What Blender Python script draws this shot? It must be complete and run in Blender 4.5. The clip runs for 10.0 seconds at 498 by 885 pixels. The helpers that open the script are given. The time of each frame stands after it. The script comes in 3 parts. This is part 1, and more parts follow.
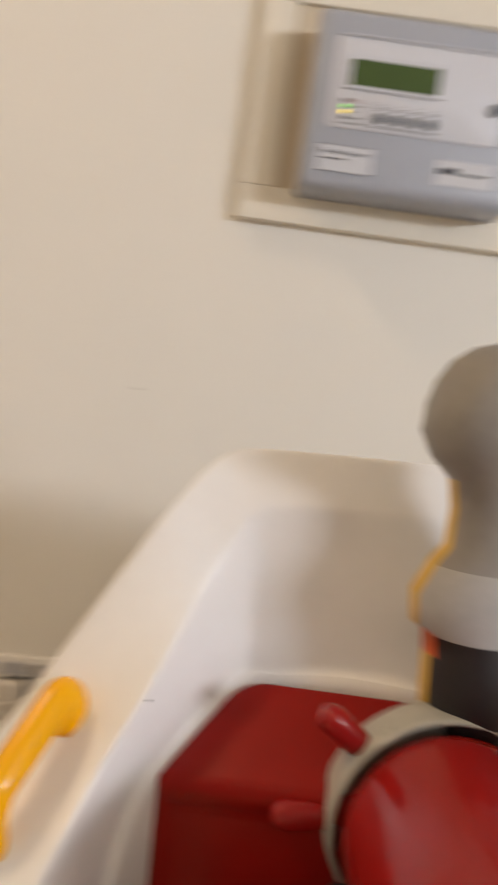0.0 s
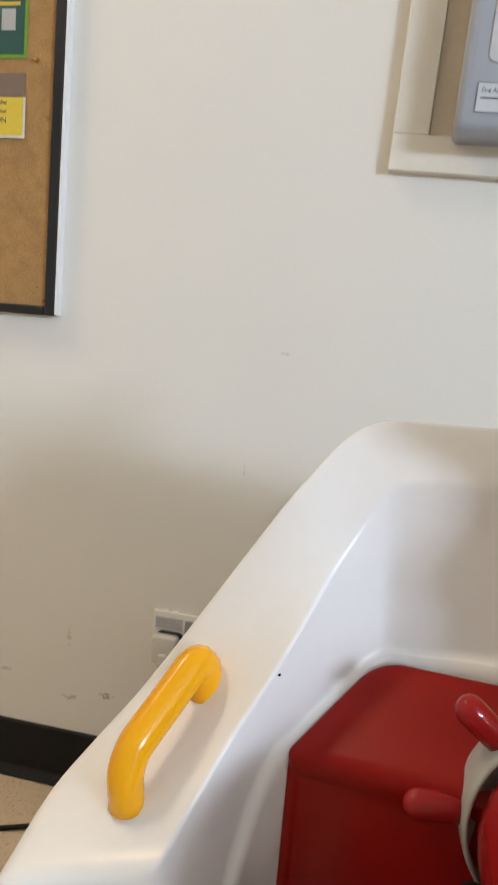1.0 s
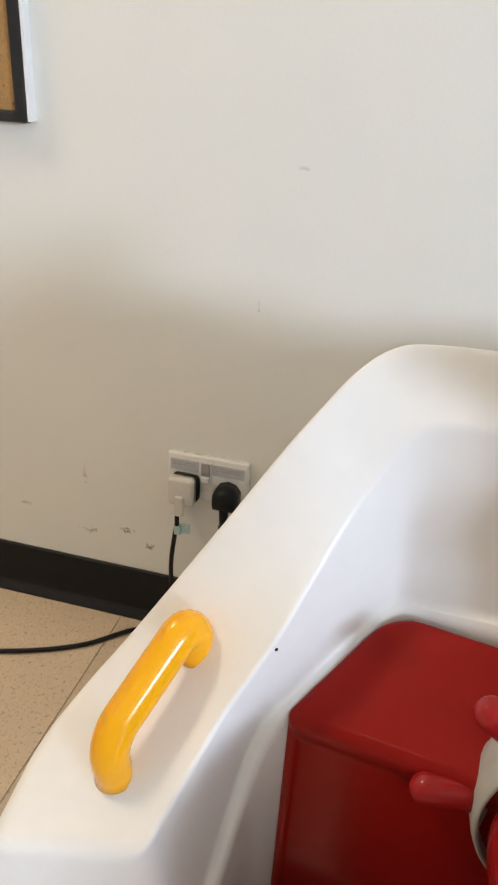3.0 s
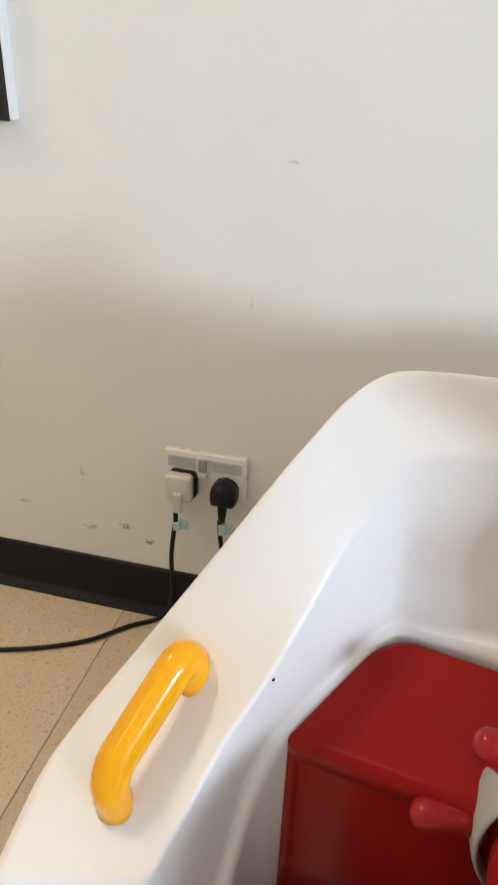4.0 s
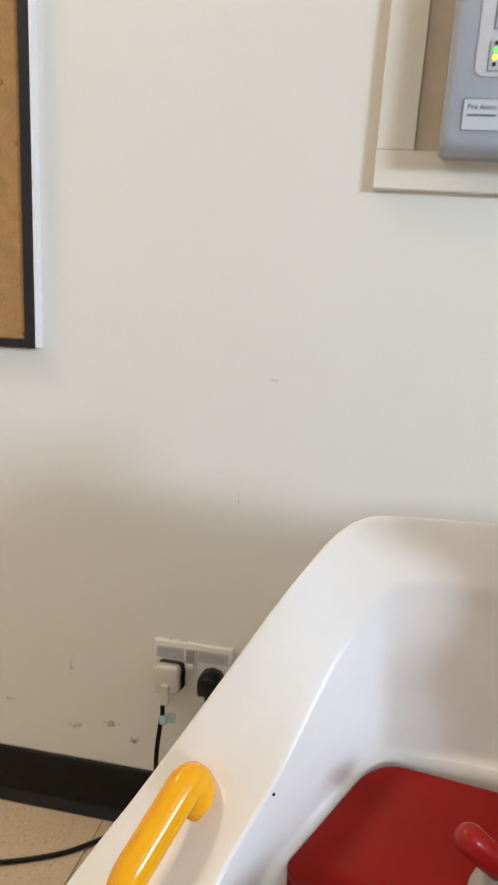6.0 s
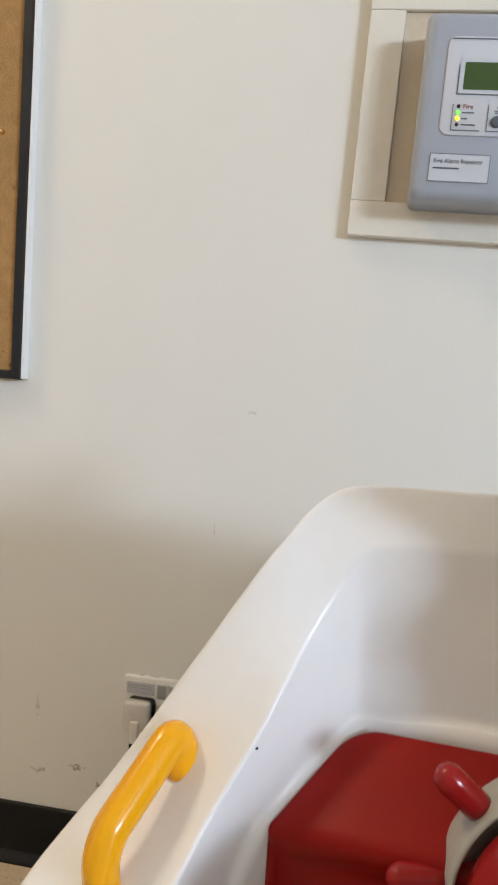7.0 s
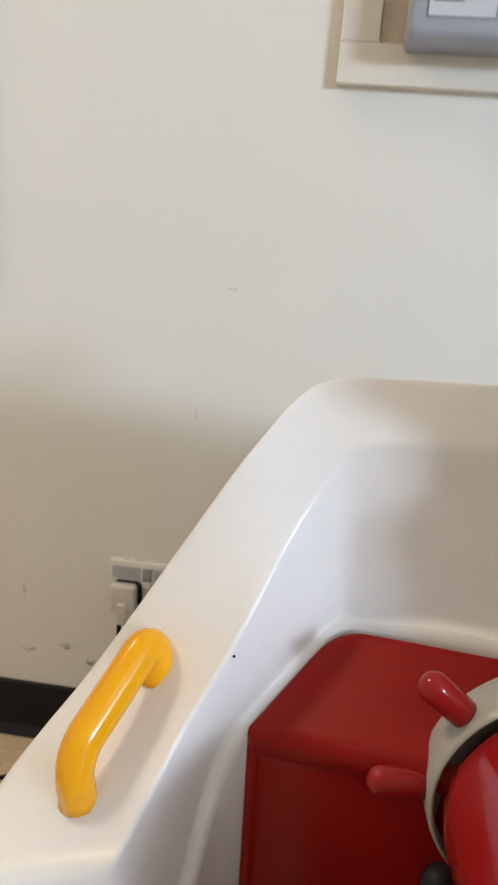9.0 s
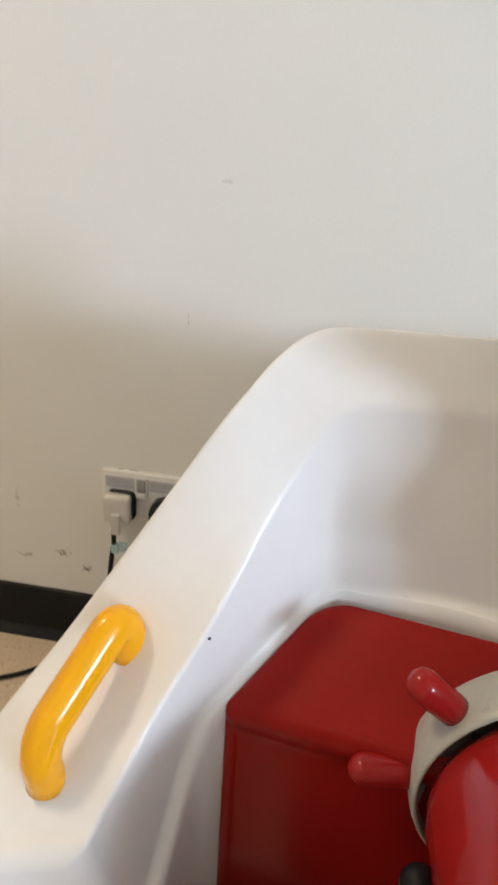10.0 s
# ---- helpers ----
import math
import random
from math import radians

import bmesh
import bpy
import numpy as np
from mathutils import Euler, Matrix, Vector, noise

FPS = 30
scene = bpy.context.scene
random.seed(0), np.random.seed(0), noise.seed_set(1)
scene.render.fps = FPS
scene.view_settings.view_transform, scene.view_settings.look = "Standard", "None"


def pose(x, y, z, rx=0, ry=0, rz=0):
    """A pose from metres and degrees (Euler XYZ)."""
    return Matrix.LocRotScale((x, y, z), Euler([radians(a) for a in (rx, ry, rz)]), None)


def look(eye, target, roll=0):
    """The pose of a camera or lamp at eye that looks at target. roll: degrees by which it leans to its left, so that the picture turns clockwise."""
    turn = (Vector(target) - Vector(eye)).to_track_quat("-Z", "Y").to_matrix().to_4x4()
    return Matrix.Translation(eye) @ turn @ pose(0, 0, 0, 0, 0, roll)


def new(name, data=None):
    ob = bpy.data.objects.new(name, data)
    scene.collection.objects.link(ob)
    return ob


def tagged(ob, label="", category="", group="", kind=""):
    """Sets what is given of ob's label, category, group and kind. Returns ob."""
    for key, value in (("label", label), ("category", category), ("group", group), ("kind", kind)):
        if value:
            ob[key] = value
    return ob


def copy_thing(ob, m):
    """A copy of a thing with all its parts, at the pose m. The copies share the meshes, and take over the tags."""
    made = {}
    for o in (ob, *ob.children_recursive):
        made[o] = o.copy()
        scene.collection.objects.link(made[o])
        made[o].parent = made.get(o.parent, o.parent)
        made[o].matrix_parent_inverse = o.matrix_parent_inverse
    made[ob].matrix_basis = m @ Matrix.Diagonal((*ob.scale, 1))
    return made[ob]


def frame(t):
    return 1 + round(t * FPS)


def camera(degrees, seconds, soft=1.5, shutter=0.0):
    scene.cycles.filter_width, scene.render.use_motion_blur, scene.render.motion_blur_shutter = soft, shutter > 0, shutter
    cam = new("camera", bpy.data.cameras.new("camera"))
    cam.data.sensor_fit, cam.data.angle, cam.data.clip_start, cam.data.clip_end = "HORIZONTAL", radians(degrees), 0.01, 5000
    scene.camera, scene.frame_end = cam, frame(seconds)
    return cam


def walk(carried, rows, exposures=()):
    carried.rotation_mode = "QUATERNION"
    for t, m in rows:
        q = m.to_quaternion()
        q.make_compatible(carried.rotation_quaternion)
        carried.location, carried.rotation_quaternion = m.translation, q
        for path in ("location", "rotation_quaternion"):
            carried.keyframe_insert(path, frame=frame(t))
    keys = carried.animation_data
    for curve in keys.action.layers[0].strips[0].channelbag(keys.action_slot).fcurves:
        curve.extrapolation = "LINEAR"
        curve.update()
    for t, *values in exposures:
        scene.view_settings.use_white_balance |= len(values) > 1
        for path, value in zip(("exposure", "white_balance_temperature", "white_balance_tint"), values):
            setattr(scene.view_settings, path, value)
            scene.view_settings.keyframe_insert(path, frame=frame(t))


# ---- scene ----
cam = camera(37.5, 10.0, soft=2.1, shutter=0.6)
PATH = [
    (0, (0.397, -1.233, 0.883), (0.396, 0.761, 0.732), 5.9),
    (0.1, (0.428, -1.237, 0.895), (0.187, 0.739, 0.707), 6.1),
    (0.2, (0.416, -1.234, 0.896), (0.135, 0.735, 0.682), 7.5),
    (0.3, (0.414, -1.232, 0.892), (0.093, 0.73, 0.67), 7.5),
    (0.5, (0.413, -1.226, 0.892), (0.051, 0.726, 0.649), 6.5),
    (1, (0.415, -1.212, 0.894), (-0.004, 0.72, 0.593), 4.8),
    (1.5, (0.404, -1.184, 0.924), (-0.068, 0.7, 0.449), 5.3),
    (2, (0.394, -1.142, 0.95), (-0.083, 0.686, 0.293), 5.8),
    (2.5, (0.398, -1.092, 0.975), (-0.046, 0.681, 0.163), 4.0),
    (2.7, (0.401, -1.078, 0.978), (-0.03, 0.676, 0.12), 3.8),
    (3.8, (0.405, -1.035, 1.015), (-0.002, 0.648, 0.015), 2.2),
    (4, (0.402, -1.035, 1.018), (-0.008, 0.656, 0.032), 1.9),
    (4.5, (0.404, -1.052, 1.034), (-0.022, 0.672, 0.114), 1.5),
    (5, (0.405, -1.078, 1.029), (-0.062, 0.682, 0.201), 1.3),
    (5.5, (0.399, -1.128, 1.03), (-0.058, 0.721, 0.421), 3.3),
    (5.7, (0.412, -1.142, 1.021), (-0.039, 0.737, 0.505), 2.6),
    (6.8, (0.415, -1.213, 0.936), (0.065, 0.745, 0.73), 3.5),
    (7, (0.412, -1.216, 0.91), (0.067, 0.747, 0.749), 3.7),
    (7.5, (0.406, -1.22, 0.872), (0.122, 0.754, 0.731), 4.7),
    (7.8, (0.409, -1.224, 0.873), (0.141, 0.752, 0.718), 4.7),
    (8, (0.41, -1.214, 0.868), (0.142, 0.762, 0.708), 4.4),
    (8.5, (0.417, -1.19, 0.886), (0.146, 0.771, 0.601), 3.4),
    (9, (0.413, -1.155, 0.919), (0.125, 0.759, 0.415), 3.1),
    (9.5, (0.422, -1.114, 0.954), (0.094, 0.738, 0.271), 1.7),
    (10, (0.418, -1.07, 0.961), (0.141, 0.725, 0.124), 3.4),
]
walk(cam, [(t, look(eye, target, roll)) for t, eye, target, roll in PATH],
     [(0, -0.40, 7900, 14), (0.15, -0.42, 7300, 12), (0.35, -0.40, 6800, 8), (0.7, -0.25, 6500, 7), (1.0, -0.24, 6500, 7), (2.5, -0.07, 6500, 7), (4.5, -0.02, 6450, 7), (5.7, -0.11, 6500, 7), (7.5, -0.26, 6500, 7), (8.5, -0.26, 6500, 7), (10, -0.13, 6500, 7)])

# ---------------------------------------------------------------- light
world = bpy.data.worlds.new("world")
scene.world = world
world.use_nodes = True
wn = world.node_tree
sky = wn.nodes.new("ShaderNodeTexSky")
sky.sky_type = "NISHITA"
sky.sun_disc = False
sky.sun_elevation = radians(35)
sky.sun_rotation = radians(130)
wn.links.new(sky.outputs[0], wn.nodes["Background"].inputs[0])
wn.nodes["Background"].inputs[1].default_value = 0.1

KEY_DIR = Vector((1.15, -1.0, 0.30)).normalized()
KEY_FROM = Vector((0.4, -0.5, 0.8)) + KEY_DIR * 8.0


def area_lamp(name, m, sx, sy, power, colour, shape="RECTANGLE"):
    d = bpy.data.lights.new(name, "AREA")
    d.shape, d.size, d.energy, d.color = shape, sx, power, colour
    if shape == "RECTANGLE":
        d.size_y = sy
    ob = new(name, d)
    ob.matrix_world = m
    return ob


# daylight through the glazed end of the hall
area_lamp("window_daylight", look(KEY_FROM, (0.1, 0.0, 0.9)), 1.8, 0.7, 440, (0.70, 0.81, 1.0))

# ---------------------------------------------------------------- materials


def mat(name, base, rough=0.5, metal=0.0, vary=0.08, scale=6.0, fine=120.0, bump=0.0, coat=0.0, spec=0.5, rvary=0.08):
    """Principled surface with variation at two scales in tone and roughness."""
    m = bpy.data.materials.new(name)
    m.use_nodes = True
    t = m.node_tree
    b = t.nodes["Principled BSDF"]
    co = t.nodes.new("ShaderNodeTexCoord")
    n1 = t.nodes.new("ShaderNodeTexNoise")
    n1.inputs["Scale"].default_value, n1.inputs["Detail"].default_value = scale, 4
    n2 = t.nodes.new("ShaderNodeTexNoise")
    n2.inputs["Scale"].default_value, n2.inputs["Detail"].default_value = fine, 3
    for n in (n1, n2):
        t.links.new(co.outputs["Object"], n.inputs["Vector"])
    add = t.nodes.new("ShaderNodeMath")
    add.operation = "ADD"
    t.links.new(n1.outputs["Fac"], add.inputs[0])
    t.links.new(n2.outputs["Fac"], add.inputs[1])
    half = t.nodes.new("ShaderNodeMapRange")
    half.inputs["From Min"].default_value, half.inputs["From Max"].default_value = 0.6, 1.4
    half.inputs["To Min"].default_value, half.inputs["To Max"].default_value = 1 - vary, 1 + vary
    t.links.new(add.outputs[0], half.inputs["Value"])
    mul = t.nodes.new("ShaderNodeVectorMath")
    mul.operation = "SCALE"
    mul.inputs[0].default_value = base[:3]
    t.links.new(half.outputs[0], mul.inputs["Scale"])
    t.links.new(mul.outputs[0], b.inputs["Base Color"])
    rr = t.nodes.new("ShaderNodeMapRange")
    rr.inputs["From Min"].default_value, rr.inputs["From Max"].default_value = 0.3, 0.7
    rr.inputs["To Min"].default_value, rr.inputs["To Max"].default_value = max(0.02, rough - rvary), min(1, rough + rvary)
    t.links.new(n1.outputs["Fac"], rr.inputs["Value"])
    t.links.new(rr.outputs[0], b.inputs["Roughness"])
    b.inputs["Metallic"].default_value = metal
    b.inputs["Coat Weight"].default_value = coat
    b.inputs["Coat Roughness"].default_value = 0.06
    b.inputs["Specular IOR Level"].default_value = spec
    if bump:
        bp = t.nodes.new("ShaderNodeBump")
        bp.inputs["Strength"].default_value, bp.inputs["Distance"].default_value = 1.0, bump
        t.links.new(n2.outputs["Fac"], bp.inputs["Height"])
        t.links.new(bp.outputs[0], b.inputs["Normal"])
    return m


def glow(name, colour, strength):
    m = bpy.data.materials.new(name)
    m.use_nodes = True
    b = m.node_tree.nodes["Principled BSDF"]
    b.inputs["Base Color"].default_value = (*colour, 1)
    b.inputs["Emission Color"].default_value = (*colour, 1)
    b.inputs["Emission Strength"].default_value = strength
    return m


def spots(m, marks, tone, wobble=130.0):
    """Small worn marks on a surface: (x, y, z, radius) in world metres."""
    t = m.node_tree
    b = t.nodes["Principled BSDF"]
    src = b.inputs["Base Color"].links[0].from_socket
    geo = t.nodes.new("ShaderNodeNewGeometry")
    nz = t.nodes.new("ShaderNodeTexNoise")
    nz.inputs["Scale"].default_value = wobble
    nz.inputs["Detail"].default_value = 4
    t.links.new(geo.outputs["Position"], nz.inputs["Vector"])
    for x, y, z, sx, sz, k in marks:
        sub = t.nodes.new("ShaderNodeVectorMath")
        sub.operation = "SUBTRACT"
        t.links.new(geo.outputs["Position"], sub.inputs[0])
        sub.inputs[1].default_value = (x, y, z)
        sc = t.nodes.new("ShaderNodeVectorMath")
        sc.operation = "MULTIPLY"
        sc.inputs[1].default_value = (1 / sx, 0.001, 1 / sz)
        t.links.new(sub.outputs[0], sc.inputs[0])
        ln = t.nodes.new("ShaderNodeVectorMath")
        ln.operation = "LENGTH"
        t.links.new(sc.outputs[0], ln.inputs[0])
        ad = t.nodes.new("ShaderNodeMath")
        ad.operation = "MULTIPLY_ADD"
        ad.inputs[1].default_value = 3.2
        t.links.new(nz.outputs["Fac"], ad.inputs[0])
        t.links.new(ln.outputs["Value"], ad.inputs[2])
        mr = t.nodes.new("ShaderNodeMapRange")
        mr.inputs["From Min"].default_value, mr.inputs["From Max"].default_value = 1.7, 2.4
        mr.inputs["To Min"].default_value, mr.inputs["To Max"].default_value = k, 0.0
        t.links.new(ad.outputs[0], mr.inputs["Value"])
        mx = t.nodes.new("ShaderNodeMix")
        mx.data_type = "RGBA"
        t.links.new(mr.outputs[0], mx.inputs["Factor"])
        t.links.new(src, mx.inputs["A"])
        mx.inputs["B"].default_value = (*tone, 1)
        src = mx.outputs["Result"]
    t.links.new(src, b.inputs["Base Color"])


M_WALL = mat("wall_paint", (0.80, 0.788, 0.738), 0.55, vary=0.025, scale=2.2, fine=260, bump=0.00006, spec=0.35)
spots(M_WALL, [(-0.080, 0, 0.193, 0.015, 0.009, 0.75), (-0.035, 0, 0.166, 0.011, 0.009, 0.8), (-0.155, 0, 0.178, 0.021, 0.008, 0.5),
               (-0.16, 0, 0.30, 0.006, 0.024, 0.30), (0.148, 0, 0.657, 0.002, 0.012, 0.35), (0.20, 0, 0.86, 0.016, 0.003, 0.25),
               (-0.29, 0, 0.21, 0.013, 0.006, 0.35), (0.155, 0, 0.27, 0.006, 0.02, 0.3)], (0.16, 0.12, 0.085))
M_CEIL = mat("ceiling_paint", (0.80, 0.78, 0.73), 0.8, vary=0.02)
M_SKIRT = mat("black_vinyl", (0.008, 0.0075, 0.0075), 0.45, vary=0.35, scale=9, fine=90, bump=0.0003, spec=0.22)
# paler black for the skirting's toe, its grey sheen put into the colour
M_TOE = mat("vinyl_toe_sheen", (0.015, 0.014, 0.015), 0.42, vary=0.3, scale=14, fine=120, bump=0.0003, spec=0.3)
M_BODY = mat("white_fibreglass", (0.89, 0.892, 0.89), 0.30, vary=0.018, scale=5, fine=70, coat=0.0, rvary=0.012, spec=0.45)
M_RED = mat("red_fibreglass", (0.29, 0.0085, 0.0065), 0.30, vary=0.05, scale=9, fine=130, coat=0.06, rvary=0.04, spec=0.14)
M_REDP = mat("red_plastic", (0.32, 0.012, 0.012), 0.16, vary=0.05, scale=30, fine=200, coat=0.22, spec=0.22)
M_YEL = mat("yellow_plastic", (0.92, 0.43, 0.006), 0.20, vary=0.015, scale=18, fine=160, coat=0.12, rvary=0.01, spec=0.35)
M_GREY = mat("grey_enamel", (0.42, 0.42, 0.38), 0.33, vary=0.10, scale=22, fine=120)
M_BLACK = mat("black_rubber", (0.008, 0.008, 0.009), 0.42, vary=0.25, scale=30, fine=200, spec=0.25)
# shade of the gap between wheel band and barrel, put into a colour
M_DARK = mat("gap_shade_tone", (0.07, 0.032, 0.026), 0.6, vary=0.2)
M_TRIM = mat("cream_gloss_trim", (0.80, 0.765, 0.68), 0.35, vary=0.03, scale=5, fine=80)
M_BACKB = mat("beige_board", (0.70, 0.60, 0.46), 0.5, vary=0.05, scale=8, fine=120)
M_PANEL = mat("grey_abs", (0.37, 0.405, 0.475), 0.42, vary=0.03, scale=14, fine=320, bump=0.0001)
M_FASCIA = mat("pale_fascia", (0.60, 0.63, 0.70), 0.38, vary=0.02, scale=14, fine=200)
M_LINE = mat("fascia_print", (0.12, 0.13, 0.15), 0.5)
M_LCD = mat("lcd_green", (0.055, 0.10, 0.030), 0.18, vary=0.06, scale=20)
M_LABEL = mat("label_white", (0.58, 0.61, 0.67), 0.4, vary=0.02)
M_INK = mat("ink", (0.06, 0.065, 0.08), 0.6)
M_INKR = mat("red_ink", (0.30, 0.05, 0.05), 0.6)
M_BTN = mat("button_rubber", (0.09, 0.11, 0.14), 0.5, vary=0.1)
M_LEDOFF = mat("led_off", (0.03, 0.03, 0.035), 0.25)
M_LEDG = glow("led_green", (0.20, 0.95, 0.10), 0.8)
M_LEDY = glow("led_amber", (1.0, 0.75, 0.03), 2.0)
M_CORK = mat("cork", (0.40, 0.235, 0.095), 0.9, vary=0.22, scale=45, fine=340, bump=0.0012, spec=0.2)
spots(M_CORK, [(-0.243, 0, 1.222, 0.007, 0.009, 0.5), (-0.235, 0, 0.915, 0.004, 0.004, 0.9), (-0.250, 0, 0.938, 0.003, 0.003, 0.8)], (0.09, 0.05, 0.02), 40)
M_BFRAME = mat("black_frame", (0.012, 0.012, 0.014), 0.4, vary=0.2, scale=20, fine=150)
M_WEDGE = mat("white_edge", (0.82, 0.83, 0.84), 0.4, vary=0.02)
M_POSTER = mat("teal_print", (0.018, 0.085, 0.075), 0.5, vary=0.05)
M_LIME = mat("lime_print", (0.16, 0.34, 0.035), 0.5, vary=0.05)
M_PALE = mat("pale_print", (0.42, 0.44, 0.44), 0.5)
M_MUST = mat("mustard_print", (0.62, 0.44, 0.06), 0.5, vary=0.08)
M_YCARD = mat("yellow_card", (0.72, 0.55, 0.06), 0.5, vary=0.06)
M_CARDE = mat("card_edge", (0.70, 0.68, 0.62), 0.6)
M_BROWN = mat("taupe_card", (0.20, 0.145, 0.11), 0.6, vary=0.06)
M_BRASS = mat("brass_pin", (0.75, 0.55, 0.30), 0.25, metal=1.0)
M_SOCK = mat("socket_plastic", (0.74, 0.73, 0.70), 0.3, vary=0.03, scale=30)
M_SOCKP = mat("socket_print_grey", (0.50, 0.51, 0.54), 0.5)
M_PLUGW = mat("white_plug", (0.64, 0.61, 0.56), 0.35, vary=0.05, scale=40)
M_NEON = mat("grey_rocker", (0.34, 0.33, 0.32), 0.3)
M_CABLE = mat("black_cable", (0.010, 0.009, 0.009), 0.5, vary=0.25, scale=40, spec=0.25)
M_TAG = mat("pale_blue_tape", (0.42, 0.58, 0.58), 0.4, vary=0.25, scale=110, fine=300)
M_SGREY = mat("statue_grey", (0.27, 0.26, 0.25), 0.55, vary=0.10, scale=14, fine=80)
M_SLIGHT = mat("statue_pale", (0.42, 0.42, 0.42), 0.5, vary=0.08, scale=14)
M_SDARK = mat("statue_black", (0.016, 0.014, 0.016), 0.5, vary=0.2, scale=20)
M_SYEL = mat("statue_yellow", (0.66, 0.40, 0.06), 0.45, vary=0.08, scale=20)
M_SORG = mat("statue_orange", (0.62, 0.10, 0.02), 0.45, vary=0.08, scale=20)
M_LAMP = glow("lamp_diffuser", (1.0, 0.86, 0.68), 4.0)
M_METAL = mat("brushed_metal", (0.55, 0.55, 0.55), 0.35, metal=1.0)


def floor_material():
    m = mat("beige_speckled_vinyl", (0.58, 0.465, 0.335), 0.42, vary=0.07, scale=4, fine=60, bump=0.0001)
    t = m.node_tree
    b = t.nodes["Principled BSDF"]
    src = b.inputs["Base Color"].links[0].from_socket
    geo = t.nodes.new("ShaderNodeNewGeometry")
    inf = t.nodes.new("ShaderNodeObjectInfo")
    for sc, lo, hi, tone, k in ((190, 0.58, 0.68, (0.26, 0.18, 0.105), 0.55), (110, 0.60, 0.68, (0.20, 0.13, 0.075), 0.50), (170, 0.62, 0.72, (0.78, 0.68, 0.52), 0.5), (30, 0.70, 0.74, (0.14, 0.09, 0.05), 0.5)):
        nz = t.nodes.new("ShaderNodeTexNoise")
        nz.inputs["Scale"].default_value, nz.inputs["Detail"].default_value = sc, 2
        nz.noise_dimensions = "4D"
        nz.inputs["W"].default_value = sc * 0.37
        t.links.new(geo.outputs["Position"], nz.inputs["Vector"])
        mr = t.nodes.new("ShaderNodeMapRange")
        mr.inputs["From Min"].default_value, mr.inputs["From Max"].default_value = lo, hi
        mr.inputs["To Min"].default_value, mr.inputs["To Max"].default_value = 0, k
        t.links.new(nz.outputs["Fac"], mr.inputs["Value"])
        mx = t.nodes.new("ShaderNodeMix")
        mx.data_type = "RGBA"
        t.links.new(mr.outputs[0], mx.inputs["Factor"])
        t.links.new(src, mx.inputs["A"])
        mx.inputs["B"].default_value = (*tone, 1)
        src = mx.outputs["Result"]
    vr = t.nodes.new("ShaderNodeMapRange")
    vr.inputs["To Min"].default_value, vr.inputs["To Max"].default_value = 0.95, 1.05
    t.links.new(inf.outputs["Random"], vr.inputs["Value"])
    ml = t.nodes.new("ShaderNodeVectorMath")
    ml.operation = "SCALE"
    t.links.new(src, ml.inputs[0])
    t.links.new(vr.outputs[0], ml.inputs["Scale"])
    t.links.new(ml.outputs[0], b.inputs["Base Color"])
    return m


M_FLOOR = floor_material()
M_GROUT = mat("floor_joint", (0.28, 0.20, 0.14), 0.8)

# ---------------------------------------------------------------- building helpers


def part(name, bm, material, parent=None, label="", smooth=True):
    """One mesh object, under a thing or a part."""
    me = bpy.data.meshes.new(name)
    bmesh.ops.recalc_face_normals(bm, faces=bm.faces)
    bm.to_mesh(me)
    bm.free()
    mats = material if isinstance(material, (list, tuple)) else [material]
    for k in mats:
        me.materials.append(k)
    for p in me.polygons:
        p.use_smooth = smooth
    ob = new(name, me)
    if parent:
        ob.parent = parent
    if label:
        tagged(ob, label)
    return ob


def thing(name, x, y, z, label, category, group="", kind=""):
    ob = new(name)
    ob.empty_display_size = 0.05
    ob.location = (x, y, z)
    return tagged(ob, label, category, group, kind)


def box(x0, x1, y0, y1, z0, z1, bevel=0.0, seg=2, bm=None):
    bm = bm or bmesh.new()
    r = bmesh.ops.create_cube(bm, size=1.0)
    bmesh.ops.scale(bm, verts=r["verts"], vec=(x1 - x0, y1 - y0, z1 - z0))
    bmesh.ops.translate(bm, verts=r["verts"], vec=((x0 + x1) / 2, (y0 + y1) / 2, (z0 + z1) / 2))
    if bevel:
        es = list({e for v in r["verts"] for e in v.link_edges})
        bmesh.ops.bevel(bm, geom=es, offset=bevel, segments=seg, affect="EDGES", profile=0.5)
    return bm


def round_plate(x0, x1, z0, z1, y0, y1, r, seg=5, bevel=0.0):
    """Plate in the wall's plane with rounded corners, from y0 (back) to y1 (front)."""
    bm = bmesh.new()
    pts = []
    for cx, cz, a0 in ((x1 - r, z1 - r, 0), (x0 + r, z1 - r, 90), (x0 + r, z0 + r, 180), (x1 - r, z0 + r, 270)):
        for i in range(seg + 1):
            a = radians(a0 + 90 * i / seg)
            pts.append((cx + r * math.cos(a), cz + r * math.sin(a)))
    rows = [(y0, 0.0), (y1 + bevel, 0.0)] + ([(y1 + bevel * 0.3, bevel * 0.3), (y1, bevel)] if bevel else [])
    cx, cz = (x0 + x1) / 2, (z0 + z1) / 2
    loops = []
    for y, ins in rows:
        kx, kz = 1 - 2 * ins / (x1 - x0), 1 - 2 * ins / (z1 - z0)
        loops.append([bm.verts.new((cx + (x - cx) * kx, y, cz + (z - cz) * kz)) for x, z in pts])
    n = len(pts)
    for a, b in zip(loops, loops[1:]):
        for i in range(n):
            bm.faces.new((a[i], a[(i + 1) % n], b[(i + 1) % n], b[i]))
    bm.faces.new(loops[0])
    bm.faces.new(loops[-1])
    return bm


